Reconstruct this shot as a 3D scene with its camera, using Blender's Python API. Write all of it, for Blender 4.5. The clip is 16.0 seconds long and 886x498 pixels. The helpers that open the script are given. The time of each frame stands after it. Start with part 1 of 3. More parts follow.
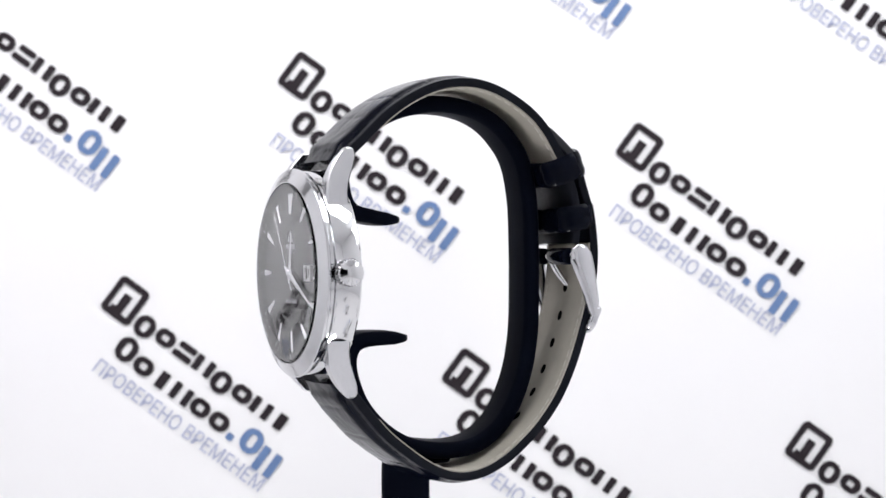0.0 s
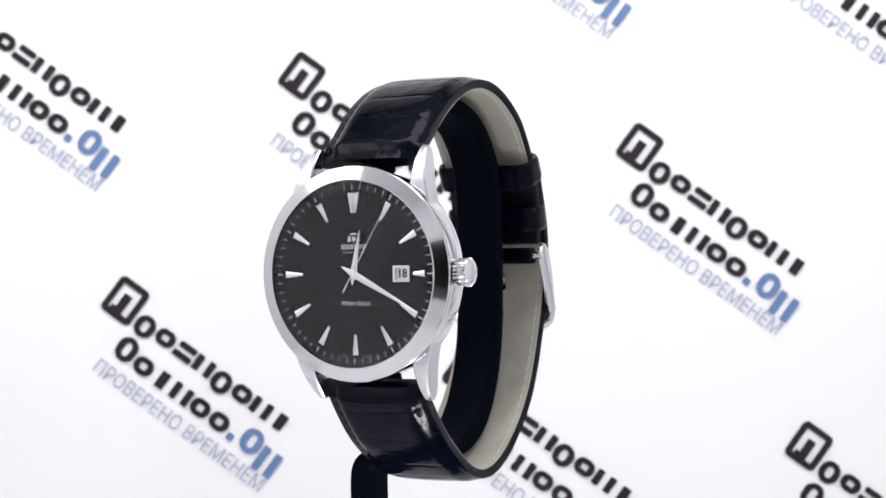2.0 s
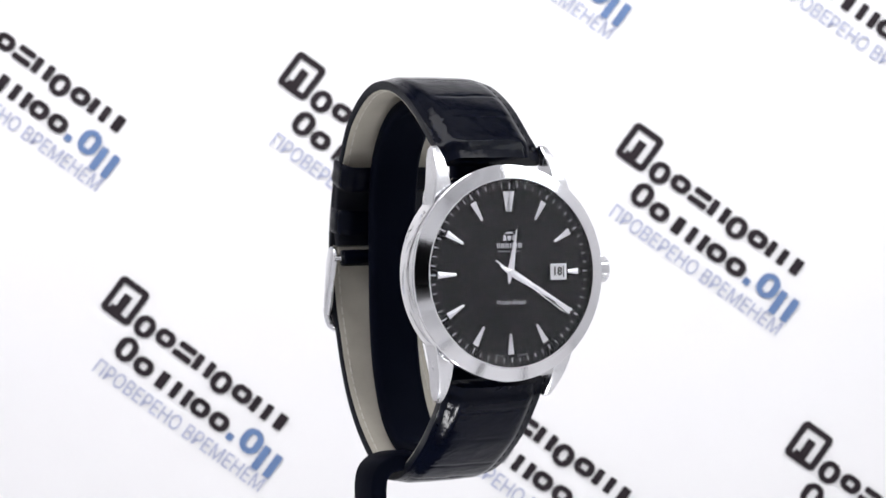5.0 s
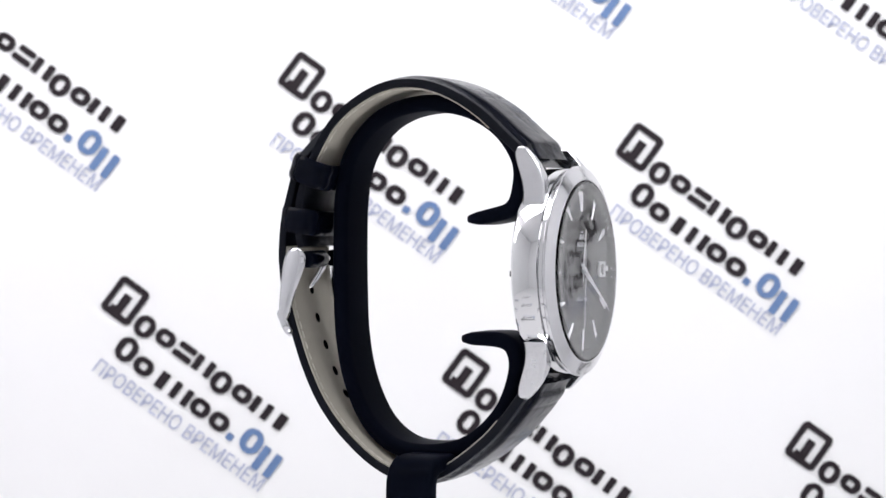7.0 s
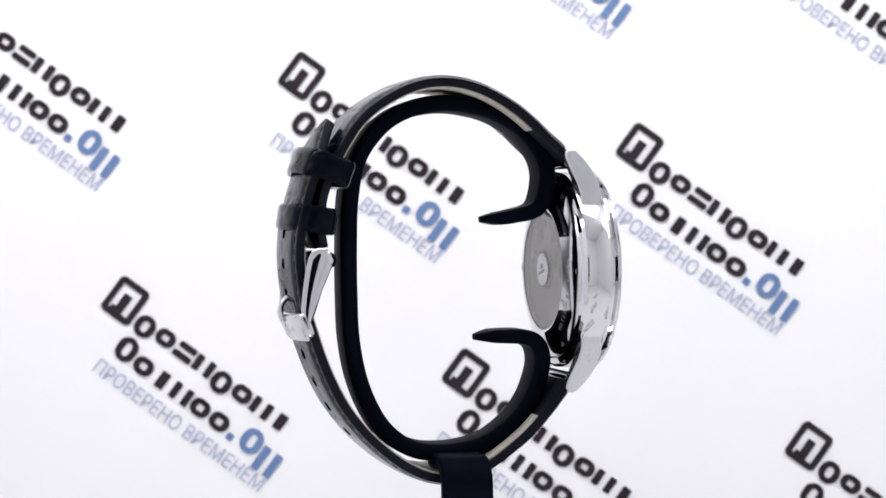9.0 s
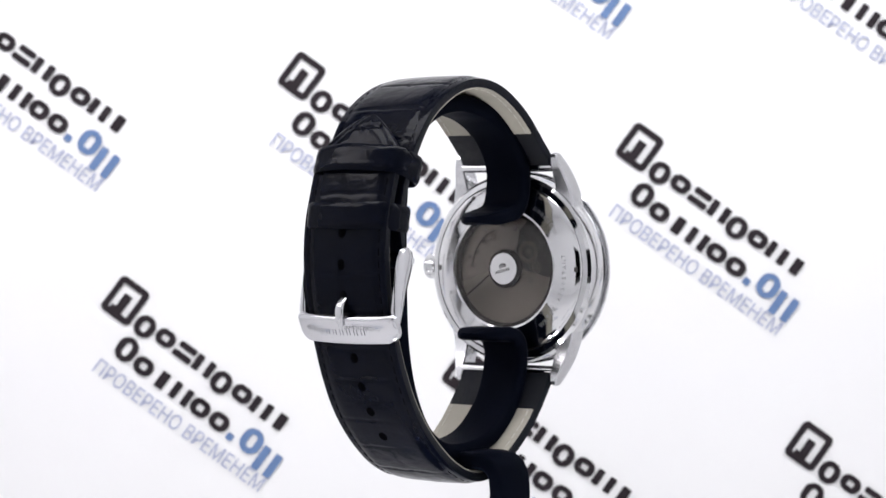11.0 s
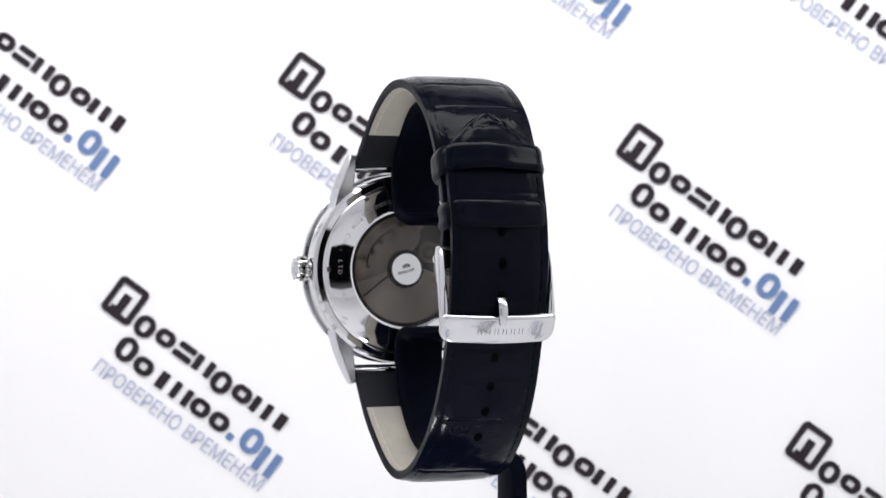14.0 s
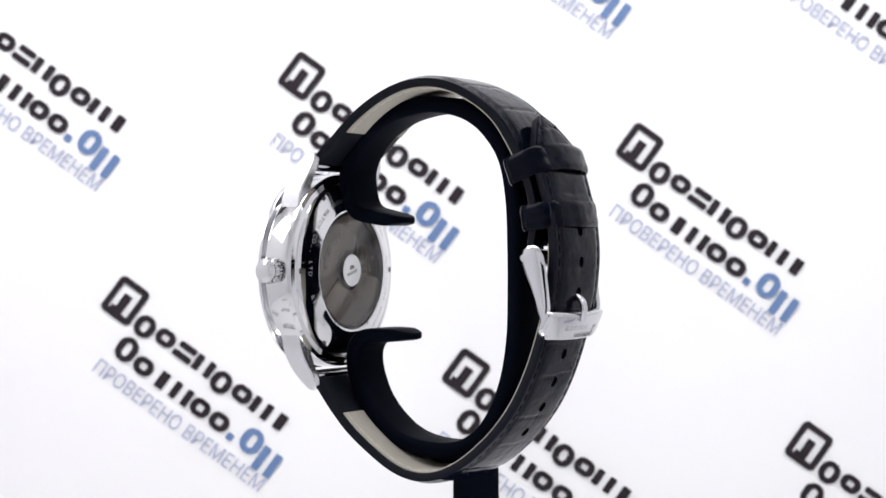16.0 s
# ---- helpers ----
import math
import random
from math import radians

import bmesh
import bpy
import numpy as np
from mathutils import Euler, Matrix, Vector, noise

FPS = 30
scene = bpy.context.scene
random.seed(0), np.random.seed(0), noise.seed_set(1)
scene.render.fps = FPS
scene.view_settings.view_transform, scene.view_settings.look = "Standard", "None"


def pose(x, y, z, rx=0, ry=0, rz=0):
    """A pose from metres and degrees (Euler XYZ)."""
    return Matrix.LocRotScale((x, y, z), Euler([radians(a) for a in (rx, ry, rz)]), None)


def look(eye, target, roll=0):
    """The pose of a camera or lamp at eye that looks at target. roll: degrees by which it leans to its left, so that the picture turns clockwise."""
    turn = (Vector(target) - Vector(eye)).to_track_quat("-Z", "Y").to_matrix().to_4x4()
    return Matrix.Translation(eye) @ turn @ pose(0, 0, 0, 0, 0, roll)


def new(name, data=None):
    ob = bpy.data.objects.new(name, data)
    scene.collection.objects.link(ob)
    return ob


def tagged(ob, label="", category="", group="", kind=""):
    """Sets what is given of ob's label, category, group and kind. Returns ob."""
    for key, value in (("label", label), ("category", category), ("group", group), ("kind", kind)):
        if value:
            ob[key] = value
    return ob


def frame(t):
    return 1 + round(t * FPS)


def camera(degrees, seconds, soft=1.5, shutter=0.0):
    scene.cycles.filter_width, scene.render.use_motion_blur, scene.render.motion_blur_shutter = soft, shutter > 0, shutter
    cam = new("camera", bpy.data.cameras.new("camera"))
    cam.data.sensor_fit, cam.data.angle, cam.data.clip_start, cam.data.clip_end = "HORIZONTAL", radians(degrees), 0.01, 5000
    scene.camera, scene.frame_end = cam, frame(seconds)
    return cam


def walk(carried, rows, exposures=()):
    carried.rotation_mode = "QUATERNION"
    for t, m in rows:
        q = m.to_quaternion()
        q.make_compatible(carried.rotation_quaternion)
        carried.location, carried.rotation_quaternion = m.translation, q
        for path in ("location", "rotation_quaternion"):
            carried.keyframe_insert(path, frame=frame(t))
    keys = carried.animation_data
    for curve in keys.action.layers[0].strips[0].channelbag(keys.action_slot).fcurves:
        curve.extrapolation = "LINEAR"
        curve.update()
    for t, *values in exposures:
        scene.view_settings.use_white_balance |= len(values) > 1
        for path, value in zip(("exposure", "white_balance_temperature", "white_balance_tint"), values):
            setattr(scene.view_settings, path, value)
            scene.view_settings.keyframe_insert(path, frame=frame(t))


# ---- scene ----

MM = 0.001
SX = -1.35           # the middle of strap and buckle at the case
CX = -1.35           # the watch's middle, to the side of the turning axis (mm)
# ---- camera ----
cam = camera(24.834, 16.0, soft=1.5)
cam.data.dof.use_dof, cam.data.dof.focus_distance, cam.data.dof.aperture_fstop = True, 0.395, 30
EYE = Vector((0, -0.41137, 0.00778))
AIM = EYE + Vector((math.sin(radians(0.1245)), math.cos(radians(0.1245)), math.tan(radians(-0.4676))))
walk(cam, [(0, look(EYE, AIM, -0.4565)), (16, look(EYE, AIM, -0.4565))],
     exposures=[(0, -0.03, 6500, 10), (1, 0, 6500, 10), (6.6, 0, 6500, 10), (7.4, -0.02, 6480, 10), (8.1, -0.2, 6300, 13), (8.6, -0.12, 6320, 13), (9.1, -0.04, 6450, 11), (9.8, 0, 6500, 10), (16, 0, 6500, 10)])

# ---- light ----
SHEET_Y = 0.100
TENT_X, TENT_TOP, FLOOR_Z, TENT_FRONT = 0.26, 0.26, -0.125, -0.37

world = bpy.data.worlds.new("world")
scene.world = world
world.use_nodes = True
world.node_tree.nodes["Background"].inputs["Color"].default_value = (0.8, 0.85, 1.0, 1)
world.node_tree.nodes["Background"].inputs["Strength"].default_value = 0.02


def softbox(name, eye, target, sx, sy, watts, colour):
    lamp = bpy.data.lights.new(name, "AREA")
    lamp.shape, lamp.size, lamp.size_y, lamp.energy, lamp.color = "RECTANGLE", sx, sy, watts, colour
    ob = new(name, lamp)
    ob.matrix_world = look(eye, target)
    return ob


softbox("softbox_top", (0, -0.06, TENT_TOP - 0.006), (0, -0.06, 0), 0.34, 0.09, 0.70, (0.97, 0.97, 1.0))
softbox("softbox_left", (-TENT_X + 0.006, -0.06, 0.17), (0, -0.06, 0.10), 0.13, 0.18, 0.36, (1.0, 0.955, 0.99))
softbox("softbox_right", (TENT_X - 0.006, -0.06, 0.17), (0, -0.06, 0.10), 0.13, 0.18, 0.36, (0.94, 0.98, 0.99))
softbox("softbox_floor", (0, -0.045, FLOOR_Z + 0.006), (0, -0.045, 1), 0.034, 0.009, 0.08, (0.98, 0.98, 1.0))


# ---- materials ----
def material(name, colour, rough=0.5, metal=0.0, spec=0.5, grain=None, bump=0.0, bump_scale=2000, vary=0.1, coat=0.0, stretch=None, wrinkle=0.0):
    m = bpy.data.materials.new(name)
    m.use_nodes = True
    nt = m.node_tree
    b = nt.nodes["Principled BSDF"]
    b.inputs["Roughness"].default_value = rough
    b.inputs["Metallic"].default_value = metal
    b.inputs["Specular IOR Level"].default_value = spec
    b.inputs["Coat Weight"].default_value = coat
    b.inputs["Coat Roughness"].default_value = 0.12
    b.inputs["Base Color"].default_value = (*colour, 1)
    if grain:
        tc = nt.nodes.new("ShaderNodeTexCoord")
        src = tc.outputs["Object"]
        if stretch:
            mp = nt.nodes.new("ShaderNodeMapping")
            mp.inputs["Scale"].default_value = stretch
            nt.links.new(src, mp.inputs["Vector"])
            src = mp.outputs["Vector"]
        big = nt.nodes.new("ShaderNodeTexNoise")
        big.inputs["Scale"].default_value = grain
        big.inputs["Detail"].default_value = 6
        nt.links.new(src, big.inputs["Vector"])
        ramp = nt.nodes.new("ShaderNodeMapRange")
        ramp.inputs["To Min"].default_value = 1 - vary
        ramp.inputs["To Max"].default_value = 1 + vary
        nt.links.new(big.outputs["Fac"], ramp.inputs["Value"])
        mul = nt.nodes.new("ShaderNodeVectorMath")
        mul.operation = "SCALE"
        mul.inputs[0].default_value = colour
        nt.links.new(ramp.outputs["Result"], mul.inputs["Scale"])
        nt.links.new(mul.outputs["Vector"], b.inputs["Base Color"])
        rr = nt.nodes.new("ShaderNodeMapRange")
        rr.inputs["To Min"].default_value = max(0.02, rough * 0.75)
        rr.inputs["To Max"].default_value = min(1.0, rough * 1.25)
        nt.links.new(big.outputs["Fac"], rr.inputs["Value"])
        nt.links.new(rr.outputs["Result"], b.inputs["Roughness"])
        if bump:
            fine = nt.nodes.new("ShaderNodeTexNoise")
            fine.inputs["Scale"].default_value = bump_scale
            fine.inputs["Detail"].default_value = 4
            nt.links.new(src, fine.inputs["Vector"])
            bp = nt.nodes.new("ShaderNodeBump")
            bp.inputs["Strength"].default_value = bump
            bp.inputs["Distance"].default_value = 0.0002
            nt.links.new(fine.outputs["Fac"], bp.inputs["Height"])
            nt.links.new(bp.outputs["Normal"], b.inputs["Normal"])
        if wrinkle:
            # hide wrinkles two or three millimetres apart
            folds = nt.nodes.new("ShaderNodeTexNoise")
            folds.inputs["Scale"].default_value = 340
            folds.inputs["Detail"].default_value = 3
            folds.inputs["Distortion"].default_value = 1.2
            nt.links.new(src, folds.inputs["Vector"])
            wp = nt.nodes.new("ShaderNodeBump")
            wp.inputs["Strength"].default_value = wrinkle
            wp.inputs["Distance"].default_value = 0.0004
            nt.links.new(folds.outputs["Fac"], wp.inputs["Height"])
            if bump:
                nt.links.new(bp.outputs["Normal"], wp.inputs["Normal"])
            nt.links.new(wp.outputs["Normal"], b.inputs["Normal"])
    return m


def glass(name, tint, rough=0.0, ior=1.52):
    m = bpy.data.materials.new(name)
    m.use_nodes = True
    b = m.node_tree.nodes["Principled BSDF"]
    b.inputs["Base Color"].default_value = (*tint, 1)
    b.inputs["Transmission Weight"].default_value = 1.0
    b.inputs["Roughness"].default_value = rough
    b.inputs["IOR"].default_value = ior
    return m


PAPER = material("printed_paper", (0.87, 0.864, 0.868), 0.7, spec=0.2, grain=9, vary=0.02)
INK_BLACK = material("black_ink", (0.022, 0.016, 0.02), 0.6, spec=0.2, grain=300, vary=0.25)
INK_BLUE = material("blue_ink", (0.135, 0.215, 0.40), 0.6, spec=0.2, grain=300, vary=0.12)
INK_PALE = material("pale_blue_ink", (0.42, 0.45, 0.60), 0.6, spec=0.2, grain=300, vary=0.1)
CLOTH = material("white_tent_cloth", (0.85, 0.85, 0.86), 0.8, spec=0.2, grain=30, vary=0.03, bump=0.2)
TABLE = material("table_top", (0.82, 0.82, 0.83), 0.6, grain=20, vary=0.06)
DARK = material("dark_room_paint", (0.035, 0.035, 0.04), 0.8, spec=0.2, grain=5, vary=0.2)
STEEL = material("polished_steel", (0.63, 0.63, 0.64), 0.06, 1.0, grain=250, vary=0.04)
BRUSHED = material("brushed_steel", (0.61, 0.61, 0.625), 0.11, 1.0, grain=400, vary=0.06, bump=0.015, bump_scale=4000)
SATIN = material("satin_steel", (0.60, 0.60, 0.615), 0.25, 1.0, grain=400, vary=0.05)
BUCKLE_STEEL = material("worn_steel", (0.58, 0.58, 0.60), 0.09, 1.0, grain=300, vary=0.06, bump=0.07, bump_scale=700)
BUCKLE_MARK = material("engraved_buckle_steel", (0.55, 0.55, 0.575), 0.18, 1.0, grain=300, vary=0.08)
LEATHER = material("black_patent_leather", (0.0017, 0.0024, 0.0062), 0.12, spec=0.26, grain=350, vary=0.35, bump=0.05, bump_scale=1600, wrinkle=0.17)
LEATHER.node_tree.nodes["Principled BSDF"].inputs["IOR"].default_value = 1.22
EDGE_LEATHER = material("black_leather_edge", (0.0026, 0.0034, 0.007), 0.5, spec=0.12, grain=500, vary=0.3, bump=0.3, bump_scale=3000)
LINING = material("beige_leather_lining", (0.40, 0.375, 0.32), 0.75, spec=0.2, grain=260, vary=0.16, bump=0.35, bump_scale=2600)
THREAD_PALE = material("beige_thread", (0.52, 0.50, 0.45), 0.8, spec=0.1, grain=2000, vary=0.2)
THREAD_BLACK = material("black_thread", (0.001, 0.001, 0.002), 0.9, spec=0.03, grain=2000, vary=0.3)
RUBBER = material("matt_black_plastic", (0.0028, 0.0036, 0.0074), 0.4, spec=0.025, grain=120, vary=0.25, bump=0.12, bump_scale=900)
RUBBER.node_tree.nodes["Principled BSDF"].inputs["IOR"].default_value = 1.2
DIAL = material("black_dial_lacquer", (0.0012, 0.0012, 0.0022), 0.1, spec=0.15, grain=300, vary=0.2)
SILVER = material("silvered_metal", (0.82, 0.82, 0.84), 0.34, 1.0, grain=800, vary=0.05)
WHITE_PRINT = material("white_print", (0.62, 0.62, 0.66), 0.5, grain=900, vary=0.08)
GREY_PRINT = material("grey_print", (0.20, 0.20, 0.22), 0.5, grain=900, vary=0.1)
DATE_WHITE = material("white_date_disc", (0.84, 0.84, 0.85), 0.5, grain=900, vary=0.04)
BLACK_PRINT = material("black_print", (0.02, 0.02, 0.022), 0.5, grain=900, vary=0.2)
HOLE_SHADE = material("hole_shade", (0.0015, 0.0015, 0.002), 0.9, spec=0.0)
STICKER = material("white_sticker", (0.82, 0.82, 0.83), 0.45, grain=300, vary=0.03)
MOVEMENT = material("smoked_movement_metal", (0.15, 0.135, 0.123), 0.55, 0.0, 0.25, grain=700, vary=0.2, bump=0.1, bump_scale=3000)
ROTOR = material("rotor_plate_metal", (0.22, 0.198, 0.18), 0.5, 0.0, 0.25, grain=500, vary=0.1, stretch=(1, 1, 14))
NOTCH_SHADE = material("notch_shade", (0.03, 0.026, 0.025), 0.5, 0.0, grain=700, vary=0.2)
# near-black for gaps and small dark parts, and for shade painted into the movement
GAP_AND_SHADE_DARK = material("dark_movement_gap_and_shade", (0.008, 0.007, 0.007), 0.45, 0.0, 0.3, grain=700, vary=0.3)
WHEEL = material("brass_wheel_metal", (0.08, 0.07, 0.06), 0.45, 0.0, 0.3, grain=900, vary=0.15)
ENGRAVED = material("engraved_steel", (0.45, 0.45, 0.46), 0.4, 1.0, grain=900, vary=0.1)
CRYSTAL = glass("mineral_crystal", (0.985, 0.985, 0.99), 0.0, ior=1.275)
SMOKED = glass("smoked_back_crystal", (0.86, 0.835, 0.81), ior=1.3)


# ---- mesh helpers (millimetres in, metres out) ----
YS, SKEW = 0.0, 0.0   # depth shift of the case; sideways lean of the strap towards the buckle


def part(name, bm, mats, parent=None, label="", smooth=True, angle=35, off=(0, 0, 0)):
    bmesh.ops.recalc_face_normals(bm, faces=bm.faces)
    bmesh.ops.translate(bm, verts=bm.verts, vec=(off[0], off[1] + YS, off[2]))
    if SKEW:
        for v in bm.verts:
            v.co.x += SKEW * max(0.0, (v.co.y + 27) / 58) ** 1.7
    bmesh.ops.scale(bm, verts=bm.verts, vec=(MM, MM, MM))
    me = bpy.data.meshes.new(name)
    if smooth:
        lim = radians(angle)
        for f in bm.faces:
            f.smooth = True
        for e in bm.edges:
            if len(e.link_faces) == 2 and e.calc_face_angle(0) > lim:
                e.smooth = False
    bm.to_mesh(me)
    bm.free()
    for m in mats if isinstance(mats, (list, tuple)) else [mats]:
        me.materials.append(m)
    ob = new(name, me)
    if parent:
        ob.parent = parent
    return tagged(ob, label)


def box(bm, x0, x1, y0, y1, z0, z1, bevel=0.0, seg=2):
    r = bmesh.ops.create_cube(bm, size=1)
    vs = r["verts"]
    bmesh.ops.scale(bm, verts=vs, vec=(x1 - x0, y1 - y0, z1 - z0))
    bmesh.ops.translate(bm, verts=vs, vec=((x0 + x1) / 2, (y0 + y1) / 2, (z0 + z1) / 2))
    if bevel:
        es = list({e for v in vs for e in v.link_edges})
        bmesh.ops.bevel(bm, geom=es, offset=bevel, segments=seg, affect="EDGES", profile=0.5)
    return bm


def lathe(profile, seg=128, closed=True, cx=CX, cz=0.0, wobble=None):
    """Turn (radius, y) round the watch's own axis, which runs along y."""
    bm = bmesh.new()
    rings = []
    for r, y in profile:
        if r < 1e-6:
            rings.append([bm.verts.new((cx, y, cz))])
        else:
            ring = []
            for i in range(seg):
                a = 2 * math.pi * i / seg
                rr = r * (wobble(i, r) if wobble else 1)
                ring.append(bm.verts.new((cx + rr * math.sin(a), y, cz + rr * math.cos(a))))
            rings.append(ring)
    pairs = list(zip(rings, rings[1:])) + ([(rings[-1], rings[0])] if closed else [])
    for a, b in pairs:
        for i in range(seg):
            j = (i + 1) % seg
            if len(a) == 1 and len(b) == 1:
                continue
            if len(a) == 1:
                bm.faces.new((a[0], b[i], b[j]))
            elif len(b) == 1:
                bm.faces.new((a[i], b[0], a[j]))
            else:
                bm.faces.new((a[i], b[i], b[j], a[j]))
    return bm


def curve_points(pts, step):
    """A smooth line through the points, cut into even steps."""
    P = [Vector(p) for p in pts]
    P = [2 * P[0] - P[1]] + P + [2 * P[-1] - P[-2]]
    fine = []
    for k in range(1, len(P) - 2):
        a, b, c, d = P[k - 1:k + 3]
        for i in range(24):
            t = i / 24
            fine.append(0.5 * (2 * b + (c - a) * t + (2 * a - 5 * b + 4 * c - d) * t * t + (3 * b - a - 3 * c + d) * t ** 3))
    fine.append(P[-2])
    for _ in range(12):
        fine = [fine[0]] + [(fine[i - 1] + fine[i] * 2 + fine[i + 1]) / 4 for i in range(1, len(fine) - 1)] + [fine[-1]]
    dist = [0.0]
    for a, b in zip(fine, fine[1:]):
        dist.append(dist[-1] + (b - a).length)
    n = max(2, int(dist[-1] / step))
    out, k = [], 0
    for i in range(n + 1):
        s = dist[-1] * i / n
        while k < len(dist) - 2 and dist[k + 1] < s:
            k += 1
        w = (s - dist[k]) / max(1e-9, dist[k + 1] - dist[k])
        out.append(fine[k].lerp(fine[k + 1], min(1, w)))
    return out, dist[-1]


def frames(line):
    """Point, tangent and the normal to the left of the way, in the y-z plane."""
    out = []
    for i, p in enumerate(line):
        t = (line[min(i + 1, len(line) - 1)] - line[max(i - 1, 0)]).normalized()
        out.append((p, t, Vector((-t.y, t.x))))
    return out


def sweep(line, section, cap=True, x0=CX):
    """section(i, f) gives a closed ring of (x, offset along the normal)."""
    bm = bmesh.new()
    rings = []
    fr = frames(line)
    for i, (p, t, n) in enumerate(fr):
        ring = []
        for x, o in section(i, i / (len(fr) - 1)):
            q = p + n * o
            ring.append(bm.verts.new((x0 + x, q.x, q.y)))
        rings.append(ring)
    m = len(rings[0])
    for a, b in zip(rings, rings[1:]):
        for i in range(m):
            j = (i + 1) % m
            bm.faces.new((a[i], b[i], b[j], a[j]))
    if cap:
        bm.faces.new(rings[0])
        bm.faces.new(rings[-1][::-1])
    return bm


def lettering(body, size, mat, name, extrude=0.0, bold=0.0, shear=0.0, align="CENTER", width=None):
    """Text turned into a flat mesh in metres, lying in x-z and facing -y; size in mm."""
    cu = bpy.data.curves.new(name, "FONT")
    cu.body, cu.size, cu.align_x, cu.align_y, cu.shear, cu.extrude = body, size * MM, align, "CENTER", shear, extrude * MM
    cu.resolution_u, cu.offset = 3, bold * MM
    ob = new("text_tmp", cu)
    me = bpy.data.meshes.new_from_object(ob.evaluated_get(bpy.context.evaluated_depsgraph_get()))
    bpy.data.objects.remove(ob)
    bpy.data.curves.remove(cu)
    me.name = name
    me.transform(pose(0, 0, 0, 90, 0, 0))
    if width:
        xs = [v.co.x for v in me.vertices]
        k = width * MM / (max(xs) - min(xs))
        mid = (max(xs) + min(xs)) / 2
        for v in me.vertices:
            v.co.x = (v.co.x - mid) * k
    me.materials.clear()
    me.materials.append(mat)
    return me


def flat(bm, pts, y):
    """A flat patch in x-z, from its outline."""
    return bm.faces.new([bm.verts.new((x, y, z)) for x, z in pts])


def rounded(x0, x1, z0, z1, r, n=5):
    out = []
    for cx, cz, a0 in ((x1 - r, z1 - r, 0), (x0 + r, z1 - r, 90), (x0 + r, z0 + r, 180), (x1 - r, z0 + r, 270)):
        for i in range(n + 1):
            a = radians(a0 + 90 * i / n)
            out.append((cx + r * math.cos(a), cz + r * math.sin(a)))
    return out


# ---- the light tent and the room round it ----
def slab(name, x0, x1, y0, y1, z0, z1, mat, label, category):
    ob = part(name, box(bmesh.new(), x0 * 1000, x1 * 1000, y0 * 1000, y1 * 1000, z0 * 1000, z1 * 1000), mat, smooth=False)
    return tagged(ob, label, category, kind="structure")


backdrop = slab("backdrop", -0.34, 0.34, 0, 0.002, FLOOR_Z + 0.0006, 0.34, PAPER, "white paper backdrop printed with slanting shop marks", "backdrop")
backdrop.matrix_world = pose(0, SHEET_Y, 0, -5.5, 0, 0)
floor_sheet = slab("backdrop_floor", -0.25, 0.25, 0, 0.0006, -0.46, -0.13, PAPER, "white printed paper lying on the table top", "backdrop")
floor_sheet.matrix_world = pose(0, 0.212, FLOOR_Z + 0.0006, -90, 0, 0)
slab("floor", -0.9, 0.9, -1.0, SHEET_Y + 0.3, FLOOR_Z - 0.03, FLOOR_Z, TABLE, "pale table top under the light tent", "table top")
slab("wall_west", -TENT_X - 0.004, -TENT_X, TENT_FRONT, SHEET_Y - 0.018, FLOOR_Z + 0.0005, TENT_TOP, CLOTH, "white cloth side of the light tent", "tent wall")
slab("wall_east", TENT_X, TENT_X + 0.004, TENT_FRONT, SHEET_Y - 0.018, FLOOR_Z + 0.0005, TENT_TOP, CLOTH, "white cloth side of the light tent", "tent wall")
slab("ceiling", -TENT_X - 0.004, TENT_X + 0.004, TENT_FRONT, SHEET_Y - 0.018, TENT_TOP + 0.0005, TENT_TOP + 0.0045, CLOTH, "white cloth top of the light tent", "tent top")
bm = bmesh.new()
OPEN_WEST, OPEN_EAST, OPEN_LOW, OPEN_TOP = -88, 104, -86, 98      # the opening in the front cloth
for x0, x1, z0, z1 in ((-TENT_X * 1000, OPEN_WEST, FLOOR_Z * 1000 + 0.5, TENT_TOP * 1000), (OPEN_EAST, TENT_X * 1000, FLOOR_Z * 1000 + 0.5, TENT_TOP * 1000),
                       (OPEN_WEST, OPEN_EAST, FLOOR_Z * 1000 + 0.5, OPEN_LOW), (OPEN_WEST, OPEN_EAST, OPEN_TOP, TENT_TOP * 1000)):
    box(bm, x0, x1, TENT_FRONT * 1000 - 4, TENT_FRONT * 1000, z0, z1)
tagged(part("wall_front", bm, CLOTH, smooth=False), "white cloth front of the light tent with an opening", "tent wall", kind="structure")
slab("wall_south", -0.9, 0.9, -1.03, -1.0, FLOOR_Z, 0.9, DARK, "dark wall of the studio room", "wall")
slab("wall_room_west", -0.93, -0.9, -1.0, 0.4, FLOOR_Z, 0.9, DARK, "dark wall of the studio room", "wall")
slab("wall_room_east", 0.9, 0.93, -1.0, 0.4, FLOOR_Z, 0.9, DARK, "dark wall of the studio room", "wall")
slab("wall_north", -0.9, 0.9, 0.4, 0.43, FLOOR_Z, 0.9, DARK, "dark wall of the studio room", "wall")
slab("ceiling_room", -0.93, 0.93, -1.03, 0.43, 0.9005, 0.93, DARK, "dark ceiling of the studio room", "ceiling")


# printed marks: a framed emblem, two rows of plain bars and a line of words
PX = 1 / 6.963        # one unit of the print, in mm


